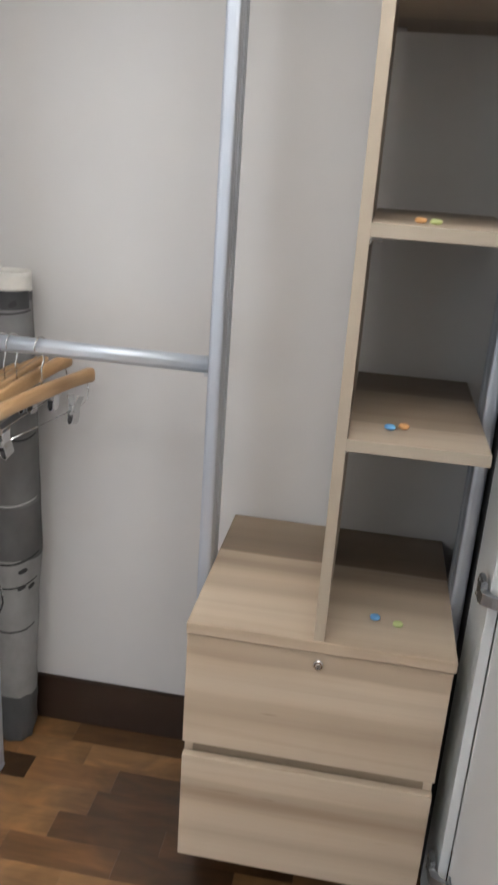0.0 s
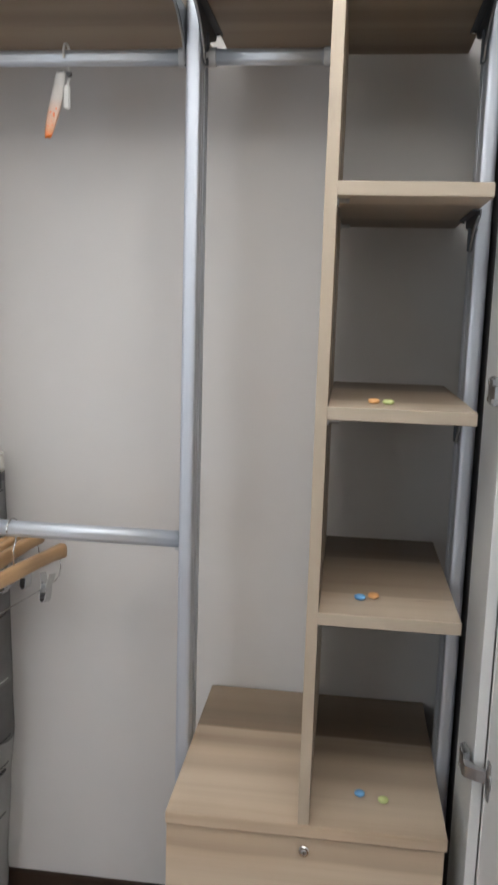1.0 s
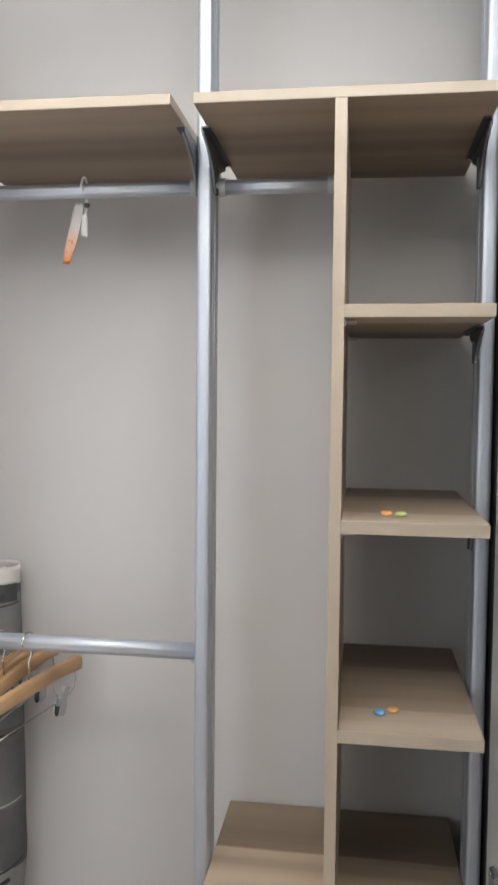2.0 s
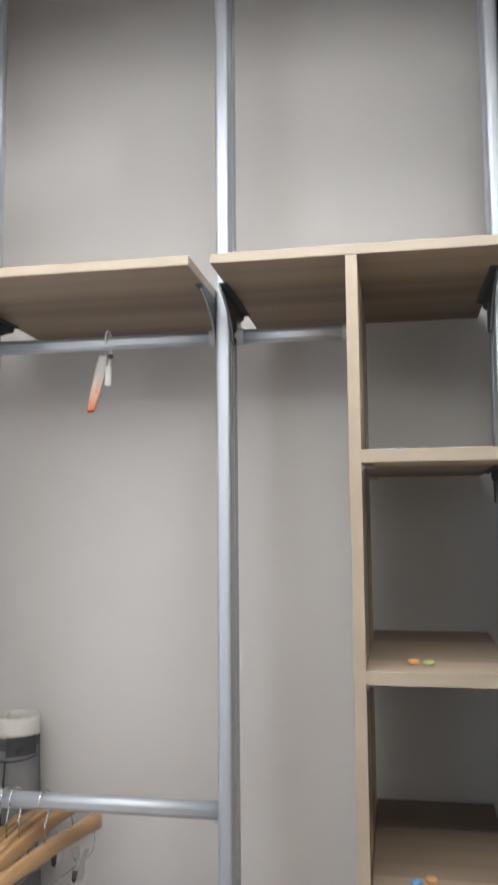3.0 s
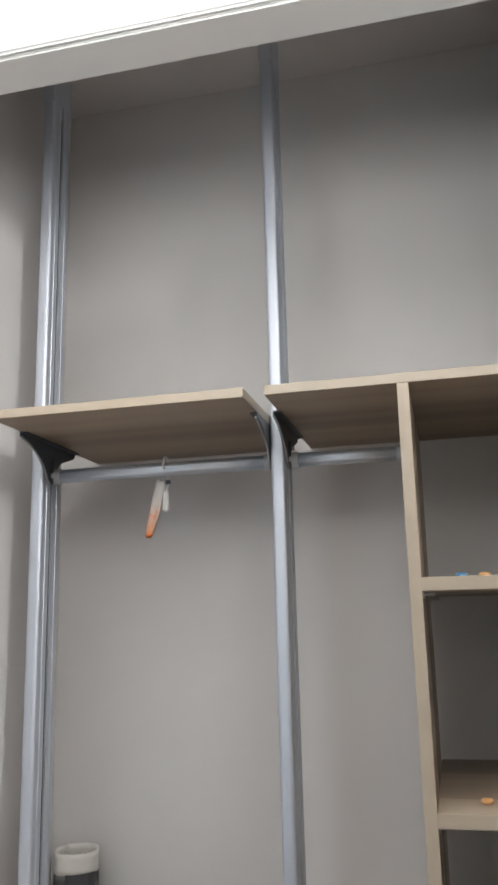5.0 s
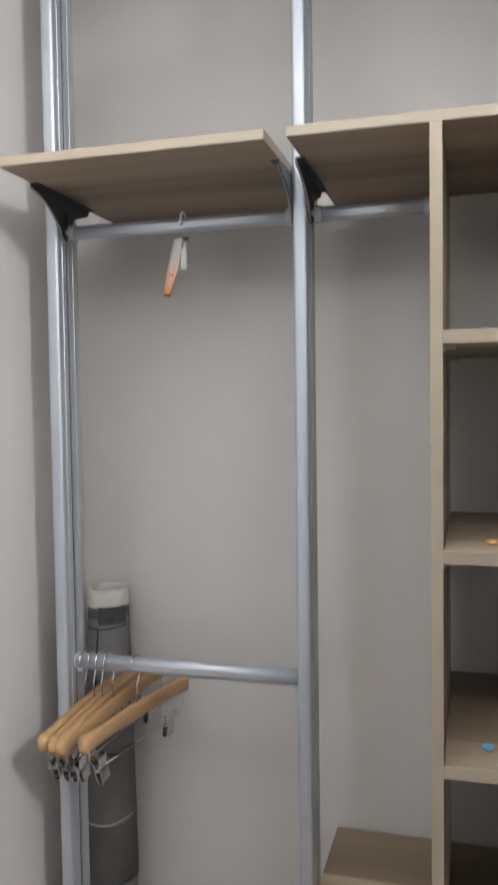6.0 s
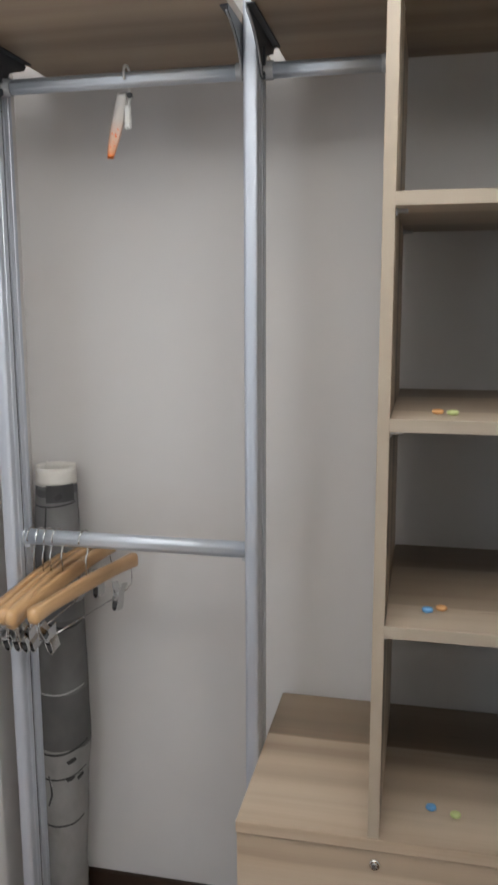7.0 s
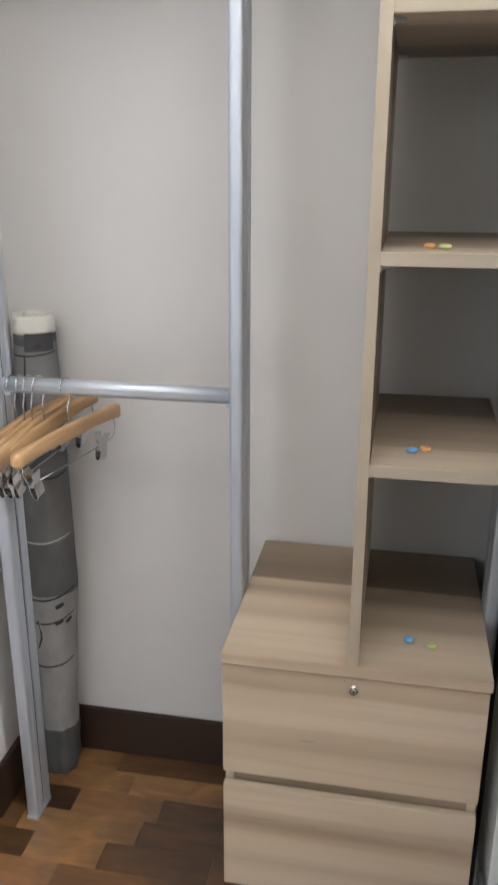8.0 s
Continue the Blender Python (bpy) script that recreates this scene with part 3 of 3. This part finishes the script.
def roll_radius(z):
    """Radius of the roll by height: tucked in at the foot, bulging at mid height, slim at the head."""
    keys = [(0.0, 0.046), (0.05, 0.053), (0.2, 0.053), (0.4, 0.057), (0.55, 0.067), (0.66, 0.063), (0.85, 0.058), (1.0, 0.053), (1.24, 0.047)]
    for (a, ra), (b, rb) in zip(keys, keys[1:]):
        if z <= b:
            u = (z - a) / (b - a)
            u = u * u * (3 - 2 * u)
            return ra + (rb - ra) * u
    return keys[-1][1]


def roll_point(z, ang, lift=0.0):
    c = BASE.lerp(HEADP, z / 1.205)
    wob = 0.004 * noise.noise(Vector((math.cos(ang) * 1.5, math.sin(ang) * 1.5, z * 5))) + (0.007 * noise.noise(Vector((math.cos(ang) * 2.2 + 7, math.sin(ang) * 2.2, z * 16))) if z < 0.22 else 0)
    r = roll_radius(z) + wob + lift
    return (c.x + r * math.cos(ang), c.y + r * math.sin(ang), z)


def roll_skin(z0, z1, nz, seg=48, lift=0.0, inner=0.006):
    """A tube wall between two heights, with real thickness."""
    bm = bmesh.new()
    outer, inn = [], []
    for i in range(nz + 1):
        z = z0 + (z1 - z0) * i / nz
        outer.append([bm.verts.new(roll_point(z, 2 * math.pi * k / seg, lift)) for k in range(seg)])
        inn.append([bm.verts.new(roll_point(z, 2 * math.pi * k / seg, lift - inner)) for k in range(seg)])
    for a in (outer, inn):
        for q, s in zip(a, a[1:]):
            for k in range(seg):
                bm.faces.new((q[k], q[(k + 1) % seg], s[(k + 1) % seg], s[k]))
    for k in range(seg):
        j = (k + 1) % seg
        bm.faces.new((outer[-1][k], outer[-1][j], inn[-1][j], inn[-1][k]))
        bm.faces.new((outer[0][k], outer[0][j], inn[0][j], inn[0][k]))
    return bm


part("roll", roll_skin(0.0, 1.165, 90), M_MAT, ROLL, smooth=True)
part("rim", roll_skin(1.165, 1.205, 4, inner=0.004), M_RIM, ROLL, "off-white hemmed top edge", smooth=True)
flap = bmesh.new()
pts = [(0.018 + 0.036 * (1 - 0.09 * k) * math.cos(2.6 + k * 0.55), 0.012 + 0.036 * (1 - 0.09 * k) * math.sin(2.6 + k * 0.55)) for k in range(9)]
prev = None
for u, v in pts:
    a, b2 = flap.verts.new((u, v, 1.10)), flap.verts.new((u, v, 1.211 - 0.012 * (prev is not None)))
    if prev:
        flap.faces.new((prev[0], a, b2, prev[1]))
    prev = (a, b2)
ob = part("inner_turn", flap, M_RIM, ROLL, "off-white inner turn of the roll")
sol = ob.modifiers.new("thick", 'SOLIDIFY')
sol.thickness = 0.002


def stroke(points, width, material, name):
    """A printed line on the roll: (height, angle in degrees) pairs."""
    bm = bmesh.new()
    prev = None
    n = len(points) - 1
    for i, (z, deg) in enumerate(points):
        z2, d2 = points[min(i + 1, n)]
        z1, d1 = points[max(i - 1, 0)]
        tz, ta = z2 - z1, math.radians(d2 - d1) * 0.055
        k = math.hypot(tz, ta) or 1
        nz, na = -ta / k * width / 2, tz / k * width / 2
        taper = 0.55 + 0.45 * math.sin(math.pi * (0.15 + 0.7 * i / n))
        a = bm.verts.new(roll_point(z + nz * taper, math.radians(deg) + na * taper / 0.055, 0.0012))
        b = bm.verts.new(roll_point(z - nz * taper, math.radians(deg) - na * taper / 0.055, 0.0012))
        if prev:
            bm.faces.new((prev[0], a, b, prev[1]))
        prev = (a, b)
    return part(name, bm, material, ROLL)


def ring(z, sag, width, material, a0=190, a1=350):
    return stroke([(z - sag * math.sin(math.pi * (k / 16)) , a0 + (a1 - a0) * k / 16) for k in range(17)], width, material, "printed_line")


ring(0.845, 0.012, 0.005, M_INK, 265, 352)
ring(0.685, 0.012, 0.004, M_PALE)
ring(0.545, 0.020, 0.006, M_INK, 188, 352)
ring(0.475, 0.018, 0.005, M_INK, 188, 352)
ring(0.345, 0.012, 0.005, M_INK, 192, 350)
ring(1.125, 0.006, 0.004, M_INK, 190, 352)
stroke([(1.12, 268), (1.07, 266), (1.02, 262), (0.97, 263)], 0.005, M_INK, "printed_stem")
stroke([(0.466, 262), (0.44, 266), (0.415, 266), (0.385, 256)], 0.005, M_INK, "printed_stem")
stroke([(0.462, 264), (0.44, 268), (0.42, 268)], 0.003, M_PALE, "printed_stem")
for z, a in ((0.497, 243), (0.505, 312), (0.458, 310), (0.455, 336), (1.140, 300)):
    stroke([(z - 0.004, a - 9), (z, a), (z + 0.004, a + 9)], 0.013, M_INK, "printed_leaf")
bm = bmesh.new()
prev = None
for k in range(11):
    a = math.radians(268 + 80 * k / 10)
    v = (bm.verts.new(roll_point(1.128, a, 0.0008)), bm.verts.new(roll_point(1.168, a, 0.0008)))
    if prev:
        bm.faces.new((prev[0], v[0], v[1], prev[1]))
    prev = v
part("printed_patch", bm, plain("charcoal_ink", (0.035, 0.035, 0.038), 0.7), ROLL, "charcoal printed square")

# ---- plastic tag with an orange strip, hung on the upper rail ----
TAG = thing("hanging_sachet", "clear plastic sachet with orange granules on a white hook", "sachet", at=(-0.510, 0.25, 1.978))
m, nt, b = mat("clear_film", 0.25)
v = nt.nodes.new("ShaderNodeTexCoord")
sp = nt.nodes.new("ShaderNodeSeparateXYZ")
nt.links.new(v.outputs["Object"], sp.inputs[0])
mr = node(nt, "ShaderNodeMapRange", **{"From Min": -0.14, "From Max": -0.03})
nt.links.new(sp.outputs["Z"], mr.inputs["Value"])
cr = ramp(nt, mr.outputs["Result"], [(0.03, (0.88, 0.27, 0.05)), (0.16, (0.86, 0.46, 0.28)), (0.45, (0.82, 0.58, 0.47)), (0.65, (0.72, 0.67, 0.63)), (0.9, (0.70, 0.69, 0.67))])
nt.links.new(cr.outputs["Color"], b.inputs["Base Color"])
b.inputs["Alpha"].default_value = 0.8
M_FILM = m
M_WHITE = plain("white_plastic", (0.80, 0.80, 0.78), 0.4)
hk = bmesh.new()
tube(hk, [(0.004, 0, -0.050), (0.004, 0.014, -0.03)] + [(0.004, 0.017 * math.cos(math.radians(d)), 0.003 + 0.021 * math.sin(math.radians(d))) for d in range(-40, 215, 15)], 0.0024, 8)
part("hook", hk, M_WHITE, TAG, "white plastic hook", smooth=True)
part("hook_stem", boxed((-0.002, -0.003, -0.088), (0.010, 0.003, -0.046), 0.002), M_WHITE, TAG)
part("joint", boxed((0.004, -0.004, -0.032), (0.013, 0.004, -0.024), 0.001), M_GROOVE, TAG, "dark joint")
pouch = bmesh.new()
nu, nv = 8, 16
for side in (-1, 1):
    grid = []
    for j in range(nv + 1):
        row = []
        for i in range(nu + 1):
            u, w = -1 + 2 * i / nu, j / nv
            wd = 0.0125 * (0.35 + 0.65 * math.sin(math.pi * min(1, 0.12 + 0.86 * w)) ** 0.6)
            th = 0.0045 * (1 - u * u) * math.sin(math.pi * w) ** 0.5
            cx = -0.006 - 0.026 * w
            row.append(pouch.verts.new((cx + u * wd, side * th + 0.003 * math.sin(5 * w), -0.022 - 0.118 * w)))
        grid.append(row)
    for a, c in zip(grid, grid[1:]):
        for i in range(nu):
            pouch.faces.new((a[i], a[i + 1], c[i + 1], c[i]))
bmesh.ops.remove_doubles(pouch, verts=pouch.verts, dist=0.0004)
part("pouch", pouch, M_FILM, TAG, "clear film pouch, orange towards its lower end", smooth=True)
gr = bmesh.new()
random.seed(5)
for k in range(14):
    w = random.uniform(0.55, 0.97)
    bmesh.ops.create_icosphere(gr, subdivisions=1, radius=random.uniform(0.001, 0.002), matrix=Matrix.Translation((-0.008 - 0.022 * w + random.uniform(-0.006, 0.006), -0.0045, -0.022 - 0.118 * w)))
tagged(part("granules", gr, plain("orange_granules", (0.85, 0.16, 0.02), 0.4), TAG, "orange granules"), kind="stuff")

# ---- open closet door with its hinges ----
DOOR = thing("closet_door", "white closet door standing open on chrome concealed hinges", "door", at=(JX + 0.022, JY - 0.012, 0.06))
DH = HEAD - 0.07
part("door_leaf", boxed((0.0, -0.565, 0.0), (0.019, 0.0, DH), 0.002), M_DOOR, DOOR)
part("edge_band", boxed((-0.0008, -0.003, 0.001), (0.0196, 0.0008, DH - 0.001), 0.0004), M_FRAME, DOOR, "white edge band")
DOOR.rotation_euler = (0, 0, radians(2))


def hinge(z):
    hb = boxed((-0.034, 0.014, z - 0.022), (-0.0225, 0.052, z + 0.022), 0.003)
    h = part("hinge", hb, M_NICKEL, DOOR, "dull nickel concealed hinge")
    body = prism(bmesh.new(), [(-0.032, 0.016), (-0.036, 0.010), (-0.034, -0.004), (-0.018, -0.014), (-0.004, -0.020), (-0.004, -0.010), (-0.016, -0.002), (-0.022, 0.012)], z - 0.010, z + 0.010, 'z')
    part("hinge_arm", body, M_NICKEL, h)
    cup = disc_body(bmesh.new(), (-0.0015, -0.026, z), 0.0175, 0.004, 24, 'x')
    part("hinge_cup", cup, M_NICKEL, h)
    part("cup_plate", boxed((-0.0035, -0.036, z - 0.032), (-0.0004, -0.018, z + 0.032), 0.001), M_NICKEL, h)
    for dz in (-0.013, 0.013):
        part("screw", disc_body(bmesh.new(), (-0.0346, 0.040, z + dz), 0.004, 0.002, 12, 'x'), M_CHROME, h)


for z in (0.14, 0.75, 1.365, 1.97, 2.50):
    hinge(z)

# ---- wooden strip floor ----
def floor_wood():
    m, nt, b = mat("varnished_parquet", 0.3)
    v = coords(nt, (3.5, 45, 45), shift=(7, 5, 3))
    info = nt.nodes.new("ShaderNodeObjectInfo")
    isl = nt.nodes.new("ShaderNodeNewGeometry")
    s = nt.nodes.new("ShaderNodeMath")
    s.operation = 'ADD'
    nt.links.new(info.outputs["Random"], s.inputs[0])
    nt.links.new(isl.outputs["Random Per Island"], s.inputs[1])
    f = nt.nodes.new("ShaderNodeMath")
    f.operation = 'FRACT'
    nt.links.new(s.outputs[0], f.inputs[0])
    r = ramp(nt, f.outputs[0], [(0.0, (0.032, 0.016, 0.007)), (0.3, (0.058, 0.028, 0.012)), (0.55, (0.092, 0.046, 0.020)), (0.8, (0.150, 0.080, 0.035)), (1.0, (0.24, 0.132, 0.060))])
    g = ramp(nt, noise_tex(nt, v, 1.0, 5, 0.6, 0.4), [(0.25, (0.62, 0.6, 0.58)), (0.7, (1.12, 1.1, 1.08))])
    c = mix(nt, 1.0, r.outputs["Color"], g.outputs["Color"], 'MULTIPLY')
    fig = ramp(nt, noise_tex(nt, coords(nt, (5, 11, 11), shift=(1, 4, 2)), 1.0, 3, 0.55, 0.8), [(0.30, (0.75, 0.70, 0.66)), (0.5, (1.1, 1.1, 1.05)), (0.72, (1.9, 1.75, 1.5))])
    c = mix(nt, 1.0, c, fig.outputs["Color"], 'MULTIPLY')
    nt.links.new(c, b.inputs["Base Color"])
    b.inputs["Coat Weight"].default_value = 0.2
    b.inputs["Coat Roughness"].default_value = 0.25
    bump(nt, b, noise_tex(nt, v, 2.0, 4), 0.1, 0.0004)
    return m


M_PARQUET = floor_wood()
floor = structure("floor", boxed((RX - 0.12, SY - 0.12, -0.1), (EX + 0.12, NY + 0.12, -0.002)), M_BLACK, "brown wooden strip parquet floor", "floor")


def stave(bm, lo, hi, z):
    """One stave with eased long edges."""
    e = 0.00008
    x0, y0, x1, y1 = lo[0] + e, lo[1] + e, hi[0] - e, hi[1] - e
    top = [bm.verts.new(p) for p in ((x0 + e, y0 + e, z), (x1 - e, y0 + e, z), (x1 - e, y1 - e, z), (x0 + e, y1 - e, z))]
    low = [bm.verts.new(p) for p in ((x0, y0, z - 0.003), (x1, y0, z - 0.003), (x1, y1, z - 0.003), (x0, y1, z - 0.003))]
    bm.faces.new(top)
    for k in range(4):
        bm.faces.new((low[k], low[(k + 1) % 4], top[(k + 1) % 4], top[k]))


random.seed(11)
SW = 0.078
rest = bmesh.new()
meshes = {}
y = NY
while y > SY:
    y0 = max(SY, y - SW)
    x = (WX if y > CY1 else RX) - random.uniform(0.0, 0.25)
    while x < EX:
        ln = random.choice((0.18, 0.22, 0.26, 0.30, 0.34))
        a, c = max(x, WX if y > CY1 else RX), min(x + ln, JX + 0.08 if y > CY1 else EX)
        z = 0.0
        if c - a > 0.01:
            if y0 > -0.6 and -1.2 < a < 0.5:
                bm = bmesh.new()
                stave(bm, (a - (a + c) / 2, y0 - (y0 + y) / 2), (c - (a + c) / 2, y - (y0 + y) / 2), z)
                key = (round(c - a, 4), round(y - y0, 4), z)
                if key in meshes:
                    bm.free()
                    ob = new("stave", meshes[key])
                    ob.parent = floor
                else:
                    ob = part("stave", bm, M_PARQUET, floor)
                    meshes[key] = ob.data
                ob.location = ((a + c) / 2, (y0 + y) / 2, 0)
            else:
                stave(rest, (a, y0), (c, y), z)
        x += ln
    y = y0
tagged(part("staves", rest, M_PARQUET, floor), kind="stuff")
